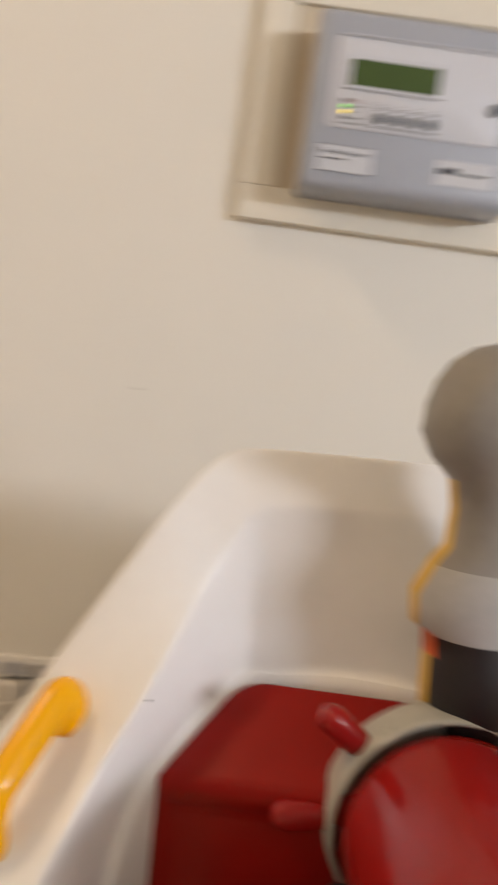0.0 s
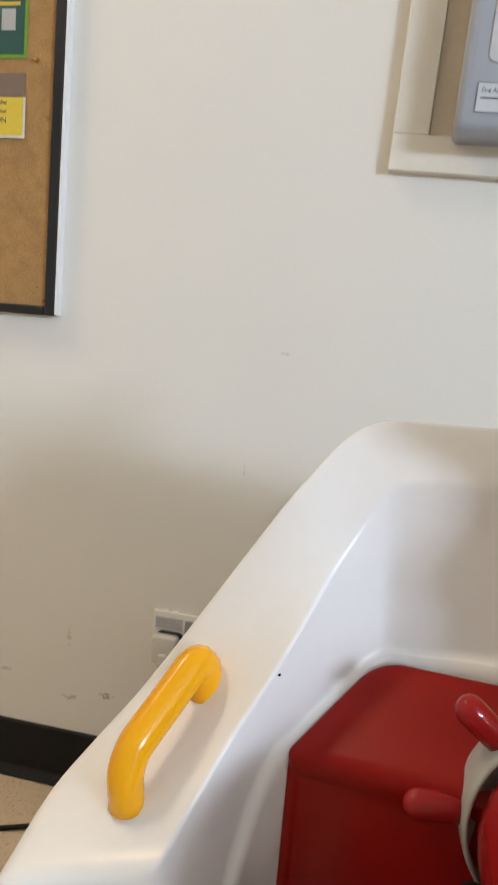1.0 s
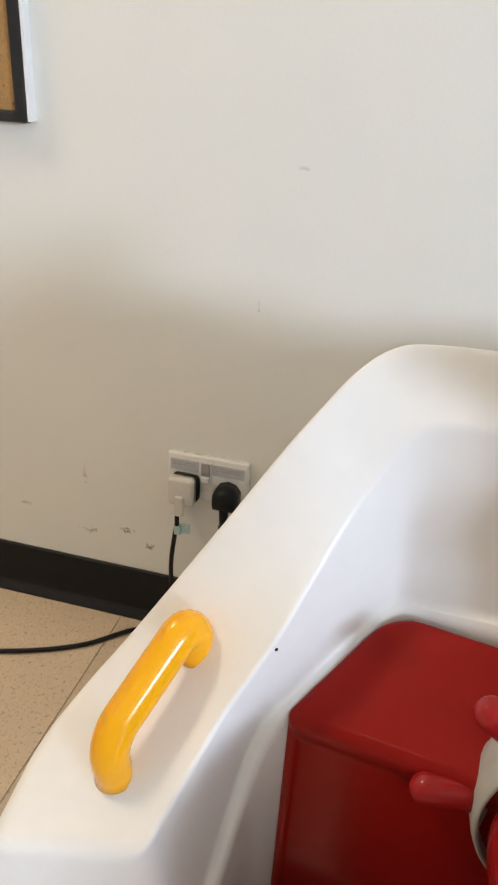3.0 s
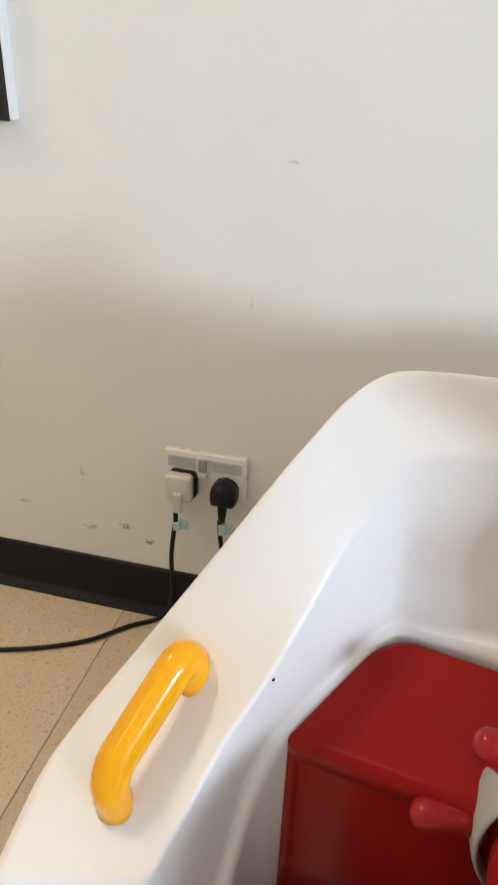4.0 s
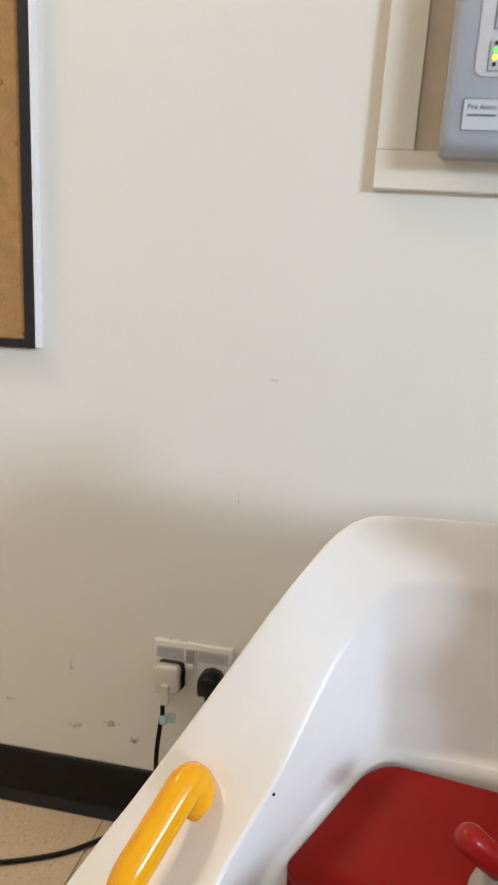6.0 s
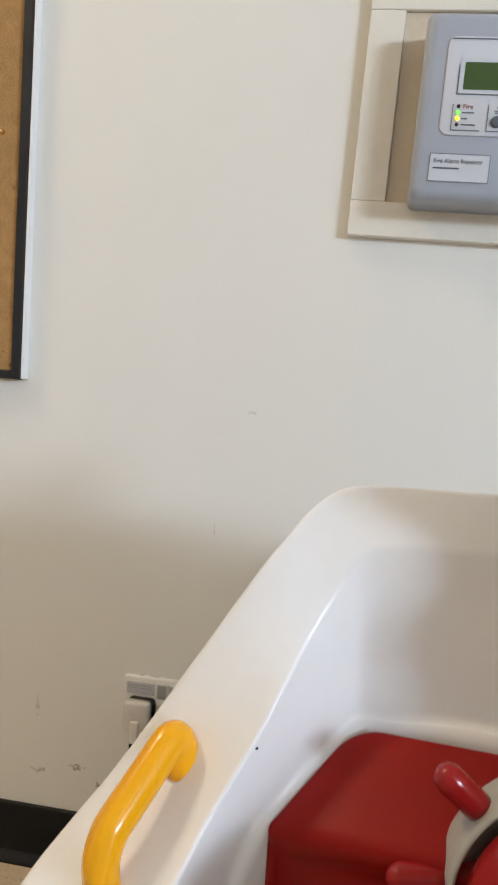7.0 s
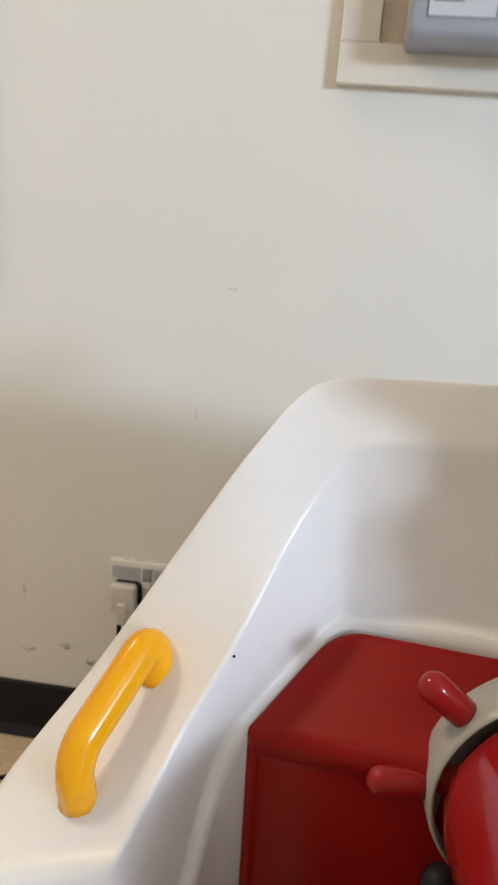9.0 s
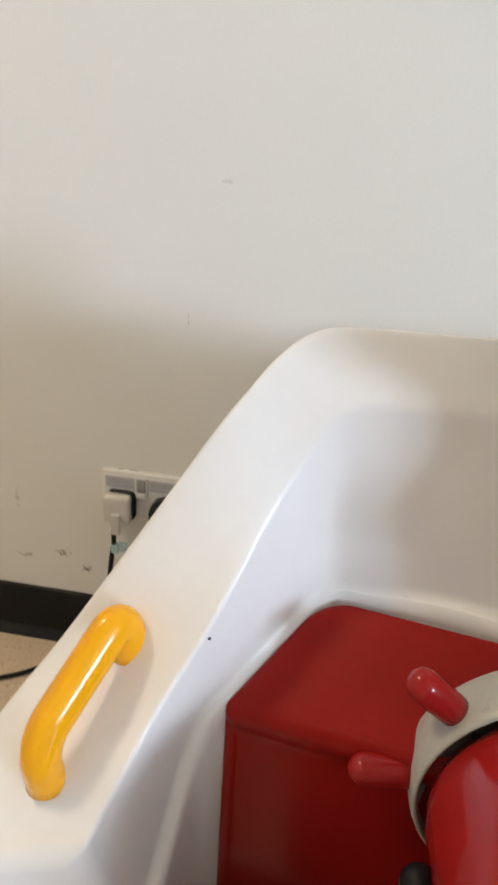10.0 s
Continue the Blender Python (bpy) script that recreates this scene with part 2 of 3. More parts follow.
def tube(points, radius, sides=12, bm=None, caps=True, closed=False):
    """Round bar along a row of points; radius a number or one per point."""
    bm = bm or bmesh.new()
    pts = [Vector(p) for p in points]
    rad = radius if isinstance(radius, (list, tuple)) else [radius] * len(pts)
    loops, ref = [], None
    for i, p in enumerate(pts):
        d = (pts[min(i + 1, len(pts) - 1)] - pts[max(i - 1, 0)]).normalized()
        if ref is None:
            ref = d.orthogonal().normalized()
        ref = (ref - d * ref.dot(d)).normalized()
        s = d.cross(ref)
        loops.append([bm.verts.new(p + (ref * math.cos(2 * math.pi * k / sides) + s * math.sin(2 * math.pi * k / sides)) * rad[i]) for k in range(sides)])
    for a, b in zip(loops, loops[1:]):
        for k in range(sides):
            bm.faces.new((a[k], a[(k + 1) % sides], b[(k + 1) % sides], b[k]))
    if caps:
        bm.faces.new(loops[0])
        bm.faces.new(loops[-1])
    return bm


def spline(ctrl, n):
    """Smooth row of n points through control points (Catmull-Rom, even in the control index)."""
    c = [np.array(p, float) for p in ctrl]
    c = [2 * c[0] - c[1]] + c + [2 * c[-1] - c[-2]]
    out = []
    m = len(c) - 3
    for k in range(n):
        x = k / (n - 1) * m
        i = min(int(x), m - 1)
        f = x - i
        a, b, d, e = c[i:i + 4]
        out.append(0.5 * (2 * b + (d - a) * f + (2 * a - 5 * b + 4 * d - e) * f * f + (3 * b - a - 3 * d + e) * f ** 3))
    return out


def lathe(profile, axis_m, sides=32, bm=None):
    """Turned body: profile rows (radius, height) about the z axis of axis_m."""
    bm = bm or bmesh.new()
    loops = []
    for r, h in profile:
        loops.append([bm.verts.new(axis_m @ Vector((r * math.cos(2 * math.pi * k / sides), r * math.sin(2 * math.pi * k / sides), h))) for k in range(sides)])
    for a, b in zip(loops, loops[1:]):
        for k in range(sides):
            bm.faces.new((a[k], a[(k + 1) % sides], b[(k + 1) % sides], b[k]))
    bm.faces.new(loops[0])
    bm.faces.new(loops[-1])
    return bm


def writing(name, text, size, place, material, parent, align="LEFT", depth=0.0002, squeeze=1.0):
    """Lettering on the wall side, facing -y, as a mesh."""
    c = bpy.data.curves.new(name, "FONT")
    c.body, c.size, c.align_x, c.extrude = text, size, align, depth
    tmp = bpy.data.objects.new(name, c)
    scene.collection.objects.link(tmp)
    bpy.context.view_layer.update()
    me = bpy.data.meshes.new_from_object(tmp.evaluated_get(bpy.context.evaluated_depsgraph_get()))
    bpy.data.objects.remove(tmp)
    me.transform(pose(*place, 90, 0, 0) @ Matrix.Diagonal((squeeze, 1, 1, 1)))
    me.materials.clear()
    me.materials.append(material)
    ob = new(name, me)
    ob.parent = parent
    return ob


# ---------------------------------------------------------------- structure
X0, X1, Y0, CEIL = -4.0, 8.6, -8.6, 3.3


def slab(name, material, label, *b):
    return tagged(part(name, box(*b), material, None, "", False), label, "wall" if "wall" in name else name, kind="structure")


slab("wall_north", M_WALL, "cream painted wall with scuffs near the floor", X0, X1, 0.0, 0.14, -0.15, CEIL)
slab("wall_west", M_WALL, "plain cream painted wall", X0 - 0.14, X0, Y0, 0.0, -0.15, CEIL)
slab("wall_south", M_WALL, "plain cream painted wall", X0, X1, Y0 - 0.14, Y0, -0.15, CEIL)
slab("ceiling", M_CEIL, "plain pale painted ceiling", X0, X1, Y0, 0.0, CEIL + 0.003, CEIL + 0.13)
# east side, open where the hall is glazed
slab("wall_east", M_WALL, "cream painted wall beside the glazing", X1, X1 + 0.14, -4.2, 0.0, -0.15, CEIL)
slab("wall_east_far", M_WALL, "cream painted wall beside the glazing", X1, X1 + 0.14, Y0, -7.6, -0.15, CEIL)
slab("wall_east_low", M_WALL, "low cream painted wall under the glazing", X1, X1 + 0.14, -7.6, -4.2, -0.15, 0.9)

floor = tagged(part("floor", box(X0, X1, Y0, 0.0, -0.15, -0.004), M_GROUT, None, "", False),
               "beige speckled vinyl tile floor, worn and dirty in the joints", "floor", kind="structure")

# skirting with a rounded toe against the floor
bm = bmesh.new()
prof = [(0.0, 0.0), (-0.020, 0.0), (-0.019, 0.005), (-0.0125, 0.012), (-0.009, 0.020), (-0.007, 0.035), (-0.006, 0.104), (-0.004, 0.109), (0.0, 0.110)]
ends = [[bm.verts.new((x, y, z)) for y, z in prof] for x in np.linspace(X0, X1, 30)]
for a, b in zip(ends, ends[1:]):
    for i in range(len(prof) - 1):
        f = bm.faces.new((a[i], a[i + 1], b[i + 1], b[i]))
        f.material_index = 1 if i in (1, 2, 3) else 0
tagged(part("baseboard", bm, [M_SKIRT, M_TOE]), "black coved vinyl skirting along the wall foot", "skirting", kind="structure")

# ---------------------------------------------------------------- ceiling lamps (their glints lie on the gloss paint)
lamp0 = thing("ceiling_light", 0, 0, CEIL, "square flush ceiling light panel, switched on", "ceiling light", "light panels in the ceiling")
part("diffuser", box(-0.285, 0.285, -0.285, 0.285, -0.009, -0.001), M_LAMP, lamp0, "", False)
for b in ((-0.30, -0.286, -0.30, 0.30), (0.286, 0.30, -0.30, 0.30), (-0.286, 0.286, -0.30, -0.286), (-0.286, 0.286, 0.286, 0.30)):
    part("frame_bar", box(*b, -0.013, -0.0005), M_METAL, lamp0, "", False)
LAMPS = [(-1.5, -0.72), (-1.5, -3.4), (2.3, -3.6)]
WATTS = [40, 4, 4]
for i, (x, y) in enumerate(LAMPS):
    ob = lamp0 if i == 0 else copy_thing(lamp0, pose(x, y, CEIL))
    ob.location = (x, y, CEIL)
    area_lamp("light_panel_lamp", pose(x, y, CEIL - 0.02), 0.56, 0.56, WATTS[i], (1.0, 0.76, 0.51))

# ---------------------------------------------------------------- noticeboard
BX, BZ = -0.212, 0.890
board = thing("noticeboard", BX - 0.6, 0, BZ, "cork noticeboard in a black frame with a white edge", "noticeboard")
Bm = Matrix.Translation((-(BX - 0.6), 0, -BZ))


def bpart(name, bm, material, label=""):
    bmesh.ops.transform(bm, matrix=Bm, verts=bm.verts)
    return part(name, bm, material, board, label, False)


BW, BH, FR = 1.2, 0.90, 0.019
bpart("cork_panel", box(BX - BW + 0.01, BX - 0.01, -0.011, -0.004, BZ + 0.01, BZ + BH - 0.01), M_CORK, "brown cork with pin holes")
for n, b in (("frame_bar", (BX - FR, BX, -0.020, -0.003, BZ, BZ + BH)), ("frame_bar", (BX - BW, BX - BW + FR, -0.020, -0.003, BZ, BZ + BH)),
             ("frame_bar", (BX - BW + FR, BX - FR, -0.0195, -0.003, BZ, BZ + FR * 0.85)), ("frame_bar", (BX - BW + FR, BX - FR, -0.0195, -0.003, BZ + BH - FR, BZ + BH))):
    bpart(n, box(*b, bevel=0.003), M_BFRAME)
bpart("edge_strip", box(BX + 0.0004, BX + 0.0055, -0.0185, 0.0, BZ + 0.002, BZ + BH, bevel=0.001), M_WEDGE, "bright white edge strip")

poster = thing("poster", -0.39, -0.0115, 1.305, "dark green poster with a lime green border", "poster")


def wpart(own, name, bm, material, label="", smooth=False):
    bmesh.ops.translate(bm, verts=bm.verts, vec=-own.location)
    return part(name, bm, material, own, label, smooth)


wpart(poster, "sheet", box(-0.49, -0.290, -0.0125, -0.0115, 1.306, 1.60), M_LIME)
wpart(poster, "print", box(-0.485, -0.2955, -0.0131, -0.0126, 1.3125, 1.595), M_POSTER)
wpart(poster, "pale_block", box(-0.338, -0.312, -0.0136, -0.0132, 1.350, 1.384), M_PALE)
wpart(poster, "pale_block", box(-0.38, -0.342, -0.0136, -0.0132, 1.350, 1.384), M_PALE)
wpart(poster, "heading_bar", box(-0.47, -0.304, -0.0136, -0.0132, 1.389, 1.395), M_MUST)
wpart(poster, "heading_bar", box(-0.47, -0.302, -0.0136, -0.0132, 1.402, 1.425), M_MUST)
taupe = thing("notice", -0.39, -0.0115, 1.243, "plain taupe card pinned to the cork", "notice")
wpart(taupe, "card", box(-0.46, -0.291, -0.0125, -0.0115, 1.2435, 1.282), M_BROWN)
yel = thing("notice", -0.39, -0.0128, 1.176, "yellow printed card with pale edge and black lettering", "notice")
wpart(yel, "card", box(-0.46, -0.2885, -0.0140, -0.0128, 1.176, 1.2425), M_CARDE)
wpart(yel, "print", box(-0.457, -0.2925, -0.0146, -0.0141, 1.1805, 1.2425), M_YCARD)
for txt, sz, zz in (("es to the", 0.0115, 1.2305), ("and your", 0.0115, 1.2165), ("MPION", 0.0135, 1.2005)):
    ob = writing("lettering", txt, sz, (-0.3225, -0.0149, zz), M_INK, None, "RIGHT")
    ob.data.transform(Matrix.Translation(-yel.location))
    ob.parent = yel
wpart(yel, "text_bar", box(-0.40, -0.337, -0.0149, -0.0147, 1.189, 1.193), M_INK)
pin = thing("push_pin", -0.270, -0.011, 1.303, "small brass drawing pin in the cork", "push pin")
part("head", lathe([(0.0015, 0.0), (0.0045, 0.001), (0.004, 0.003), (0.002, 0.006), (0.003, 0.009), (0.001, 0.010)], pose(0, 0, 0, 90, 0, 0), 16), M_BRASS, pin)
for ob in (poster, taupe, yel, pin):
    ob.location.z += 0.011
    ob.location.x += 0.005

# ---------------------------------------------------------------- alarm panel in its surround
SX0, SX1, SZ0, SZ1 = 0.338, 0.863, 1.156, 1.553
sur = thing("panel_surround", 0.58, 0, SZ0, "cream painted timber surround with beige backing board", "wall frame")
W = 0.054
for b in ((SX0, SX0 + W, -0.020, 0, SZ0 + W, SZ1 - W), (SX1 - W, SX1, -0.020, 0, SZ0 + W, SZ1 - W)):
    wpart(sur, "stile", box(*b, bevel=0.0015), M_TRIM)
wpart(sur, "rail", box(SX0, SX1, -0.0203, 0, SZ0, SZ0 + W - 0.0003, bevel=0.0015), M_TRIM)
wpart(sur, "rail", box(SX0, SX1, -0.0203, 0, SZ1 - W + 0.0003, SZ1, bevel=0.0015), M_TRIM)
wpart(sur, "backing_board", box(SX0 + W + 0.0005, SX1 - W - 0.0005, -0.0125, -0.001, SZ0 + W + 0.0005, SZ1 - W - 0.0005), M_BACKB, "beige painted backing board")

PY = -0.098
pan = thing("fire_alarm_panel", 0.58, -0.013, 1.222, "grey plastic fire alarm repeater panel with green display", "alarm panel")
wpart(pan, "housing", round_plate(0.408, 0.748, 1.213, 1.486, -0.013, PY, 0.012, 5, 0.012), M_PANEL, "", True)
wpart(pan, "fascia", round_plate(0.442, 0.712, 1.306, 1.448, PY + 0.004, PY - 0.0025, 0.012, 6, 0.0015), M_FASCIA, "pale raised fascia with rounded corners", True)
FY = PY - 0.0026
wpart(pan, "display_bezel", round_plate(0.463, 0.612, 1.366, 1.417, FY + 0.002, FY - 0.0008, 0.004, 4), M_FASCIA)
wpart(pan, "display", box(0.4695, 0.606, FY - 0.0014, FY - 0.0006, 1.3715, 1.4105), M_LCD, "dark green liquid crystal display")


def outline(x0, x1, z0, z1, w=0.0011):
    for b in ((x0, x0 + w, z0, z1), (x0 + w, x1, z0, z0 + w)):
        wpart(pan, "printed_line", box(b[0], b[1], FY - 0.0010, FY - 0.0002, b[2], b[3]), M_LINE)


outline(0.461, 0.612, 1.3645, 1.407)
outline(0.458, 0.500, 1.3125, 1.3505)
outline(0.509, 0.612, 1.3125, 1.3505)
wpart(pan, "printed_line", box(0.447, 0.708, FY - 0.0010, FY - 0.0002, 1.4435, 1.4448), M_LINE)
for i, (m, nm) in enumerate(((M_LEDOFF, "led"), (M_LEDG, "led"), (M_LEDY, "led"), (M_LEDOFF, "led"))):
    r = 0.0032 if m in (M_LEDG, M_LEDY) else 0.0028
    bm = lathe([(r, 0.0), (r, 0.0012), (r * 0.7, 0.0022), (r * 0.2, 0.0026)], pose(0.4665, FY, 1.3475 - i * 0.0087, 90, 0, 0), 16)
    wpart(pan, nm, bm, m, ("unlit lamp", "lit green lamp", "lit amber lamp", "unlit lamp")[i], True)
    if i:
        wpart(pan, "text_bar", box(0.4725, 0.4725 + (0, 0.017, 0.008, 0.020)[i], FY - 0.0008, FY - 0.0002, 1.3465 - i * 0.0087, 1.3483 - i * 0.0087), M_LINE)
ob = writing("lettering", "Fire", 0.0098, (0.4725 - pan.location.x, FY - 0.0004 - pan.location.y, 1.3443 - pan.location.z), M_INKR, pan)
for i in range(4):
    bx = 0.523 + i * 0.0265
    wpart(pan, "button", lathe([(0.0085, 0.0), (0.0085, 0.002), (0.0075, 0.0032), (0.003, 0.0035)], pose(bx, FY, 1.3265, 90, 0, 0), 24), M_BTN, "", True)
    wpart(pan, "text_bar", box(bx - 0.005, bx + 0.005, FY - 0.0008, FY - 0.0002, 1.3415, 1.3428), M_LINE)
    wpart(pan, "text_bar", box(bx - 0.004, bx + 0.004, FY - 0.0008, FY - 0.0002, 1.3388, 1.3400), M_LINE)
    bm = bmesh.new()
    q = [bm.verts.new(p) for p in ((bx - 0.0018, FY - 0.0005, 1.346), (bx + 0.0018, FY - 0.0005, 1.346), (bx, FY - 0.0005, 1.3492))]
    bm.faces.new(q)
    wpart(pan, "arrow_mark", bm, M_LINE)
lab = wpart(pan, "label", box(0.4335, 0.5215, PY - 0.0012, PY - 0.0002, 1.2385, 1.2795), M_LABEL, "white printed label")
for b in ((0.4335, 0.4343, 1.2385, 1.2795), (0.5207, 0.5215, 1.2385, 1.2795), (0.4343, 0.5207, 1.2787, 1.2795), (0.4343, 0.5207, 1.2385, 1.2393)):
    wpart(pan, "label_edge", box(b[0], b[1], PY - 0.0016, PY - 0.0013, b[2], b[3]), M_LINE)
writing("lettering", "Fire Alarm Repeater", 0.0098, (0.4395 - pan.location.x, PY - 0.0014 - pan.location.y, 1.2655 - pan.location.z), M_INK, pan, squeeze=0.88)
wpart(pan, "text_bar", box(0.4395, 0.478, PY - 0.0015, PY - 0.0013, 1.2570, 1.2592), M_INK)
wpart(pan, "label", box(0.622, 0.712, PY - 0.0012, PY - 0.0002, 1.241, 1.279), M_LABEL, "white printed label")
wpart(pan, "text_bar", box(0.626, 0.655, PY - 0.0015, PY - 0.0013, 1.258, 1.267), M_INK)
wpart(pan, "text_bar", box(0.657, 0.702, PY - 0.0015, PY - 0.0013, 1.258, 1.261), M_INK)
wpart(pan, "key_switch", lathe([(0.010, 0.0), (0.010, 0.004), (0.007, 0.006)], pose(0.700, FY, 1.362, 90, 0, 0), 20), M_BTN, "", True)
wpart(pan, "maker_mark", box(0.700, 0.738, PY - 0.0012, PY - 0.0002, 1.457, 1.470), M_POSTER, "small green maker's plate")

pan.location.x = 0.39 + (pan.location.x + 0.019 - 0.39) * 0.965
pan.location.z = 0.90 + (pan.location.z - 0.004 - 0.90) * 0.965
pan.scale = (0.965, 1.0, 0.965)
# surround and panel hang slightly out of level, turned about the surround's lower corner
LEAN = math.radians(2.0)
for ob in (sur, pan):
    dx, dz = ob.location.x - SX0, ob.location.z - SZ0
    ob.location.x = SX0 + dx * math.cos(LEAN) + dz * math.sin(LEAN)
    ob.location.z = SZ0 - dx * math.sin(LEAN) + dz * math.cos(LEAN)
    ob.rotation_euler.y = LEAN

# ---------------------------------------------------------------- wall socket and plugs
sock = thing("wall_socket", 0.0735, 0, 0.295, "white double wall socket plate with two plugs in it", "wall socket")
wpart(sock, "plate", round_plate(0.0, 0.147, 0.295, 0.381, 0.0, -0.010, 0.004, 4, 0.003), M_SOCK, "", True)
for x0, x1 in ((0.006, 0.057), (0.083, 0.139)):
    wpart(sock, "grey_field", box(x0, x1, -0.0106, -0.0098, 0.349, 0.370), M_SOCKP)
    for zz in (0.364, 0.3595):
        wpart(sock, "text_bar", box(x0 + 0.004, x1 - 0.006, -0.0110, -0.0107, zz, zz + 0.0012), M_NEON)
wpart(sock, "rocker_housing", box(0.059, 0.0815, -0.0125, -0.0098, 0.331, 0.374, bevel=0.0015), M_SOCK)
wpart(sock, "rocker", box(0.0625, 0.078, -0.0155, -0.0122, 0.347, 0.371, bevel=0.002), M_NEON, "grey rocker switch")
wpart(sock, "rocker", box(0.0625, 0.078, -0.0165, -0.0122, 0.334, 0.3455, bevel=0.002), M_SOCK)

wp = thing("plug", 0.03, -0.0101, 0.29, "white mains plug with a black flex in the socket", "plug")
bm = round_plate(0.0045, 0.0545, 0.293, 0.345, -0.0101, -0.020, 0.010, 5)
wpart(wp, "base", bm, M_BLACK, "black back of the plug", True)
wpart(wp, "body", round_plate(0.0020, 0.0500, 0.291, 0.344, -0.0202, -0.037, 0.008, 5, 0.005), M_PLUGW, "", True)
wpart(wp, "cord_boss", box(0.018, 0.034, -0.043, -0.033, 0.272, 0.312, bevel=0.003), M_PLUGW)
cab = spline([(0.026, -0.038, 0.274), (0.026, -0.039, 0.255), (0.022, -0.039, 0.23), (0.015, -0.036, 0.17), (0.012, -0.028, 0.10), (0.004, -0.027, 0.04), (-0.018, -0.03, 0.008), (-0.065, -0.062, 0.0052), (-0.138, -0.128, 0.0052), (-0.27, -0.186, 0.0052), (-0.45, -0.22, 0.0052), (-0.8, -0.22, 0.0052), (-1.4, -0.12, 0.0052)], 110)
wpart(wp, "flex", tube(cab, 0.0042, 10), M_CABLE, "", True)
wpart(wp, "tape_tag", box(0.0185, 0.0315, -0.0455, -0.0325, 0.236, 0.253, bevel=0.002), M_TAG, "pale blue tape tag")
wpart(wp, "tape_flag", box(0.030, 0.047, -0.0405, -0.0390, 0.239, 0.259, bevel=0.0004), M_TAG)

wp.location.x += 0.006

bp2 = thing("plug", 0.11, -0.0101, 0.29, "black mains plug with a taped black flex", "plug")
bm = bmesh.new()
out = [(-0.026, -0.022), (0.026, -0.022), (0.028, -0.010), (0.028, 0.012), (0.018, 0.026), (0.0, 0.032), (-0.018, 0.026), (-0.028, 0.012), (-0.028, -0.010)]
loops = [[bm.verts.new((0.112 + x * k * 0.80, y, 0.317 + z * k * 0.80)) for x, z in out] for y, k in ((-0.0101, 1.0), (-0.030, 1.0), (-0.042, 0.90), (-0.047, 0.70))]
for a, b in zip(loops, loops[1:]):
    for i in range(len(out)):
        bm.faces.new((a[i], a[(i + 1) % len(out)], b[(i + 1) % len(out)], b[i]))
bm.faces.new(loops[0])
bm.faces.new(loops[-1])
bmesh.ops.bevel(bm, geom=[e for e in bm.edges if e.calc_face_angle(0) > 0.5], offset=0.003, segments=3, affect="EDGES")
wpart(bp2, "body", bm, M_BLACK, "", True)
wpart(bp2, "strain_relief", tube([(0.112, -0.034, 0.300), (0.112, -0.036, 0.283), (0.1115, -0.036, 0.268)], [0.0085, 0.0075, 0.006], 14), M_BLACK, "", True)
cab = spline([(0.1115, -0.036, 0.270), (0.113, -0.036, 0.24), (0.118, -0.034, 0.19), (0.13, -0.03, 0.12), (0.145, -0.03, 0.05), (0.17, -0.05, 0.008), (0.24, -0.11, 0.0052), (0.36, -0.20, 0.0052)], 60)
wpart(bp2, "flex", tube(cab, 0.0042, 10), M_CABLE, "", True)
wpart(bp2, "tape_tag", box(0.107, 0.120, -0.042, -0.030, 0.240, 0.263, bevel=0.002), M_TAG, "pale blue tape tag")
wpart(bp2, "tape_flag", box(0.118, 0.136, -0.0370, -0.0355, 0.243, 0.263, bevel=0.0004), M_TAG)

sock.location.z += 0.003
sock.location.x += 0.004
for ob in list(wp.children) + list(bp2.children):
    if not ob.name.startswith("flex"):
        ob.location.z += 0.003
        ob.location.x += 0.004

# ---------------------------------------------------------------- coin ride: white tub, red seat block, wheel
RA, RS = radians(24), radians(33)
VV = Vector((math.cos(RA), -math.sin(RA), 0))
UU = Vector((math.sin(RA) * math.cos(RS), math.cos(RA) * math.cos(RS), math.sin(RS)))
NN = VV.cross(UU)
P0 = Vector((0.275, -0.636, 0.585))


def T(v, u, n=0.0):
    return P0 + VV * v + UU * u + NN * n


def rim_n(u):
    return 0.190 * ((u - 0.02) + math.sqrt((u - 0.02) ** 2 + 0.0025))


# the tub's and the wheel's drawings, brought to their true size and place
TUB_FIT = Matrix.Translation((0.0487, -0.1268, 0.0341)) @ Matrix.Diagonal((0.89, 0.84, 0.96, 1.0))
WHEEL_FIT = Matrix.Translation((-0.020, 0.092, -0.084)) @ Matrix.Scale(1.08, 4)
WHEEL_GROUND = 0.084 / 1.08

ride = thing("coin_ride", 0.46, -0.65, 0.0, "white fibreglass coin ride tub with red seat and yellow handle", "coin ride")


def rpart(name, bm, material, label="", smooth=True, parent=None):
    wheel = name in ("wheel", "hub_disc", "peg", "barrel", "barrel_stand", "grip")
    if wheel:
        bmesh.ops.transform(bm, matrix=WHEEL_FIT, verts=bm.verts)
    elif name in ("seat", "grab_handle"):
        bmesh.ops.transform(bm, matrix=TUB_FIT, verts=bm.verts)
        if name == "grab_handle":
            bmesh.ops.translate(bm, verts=bm.verts, vec=(-0.001, -0.011, 0.008))
    bmesh.ops.translate(bm, verts=bm.verts, vec=-ride.location)
    return part(name, bm, material, parent or ride, label, smooth)


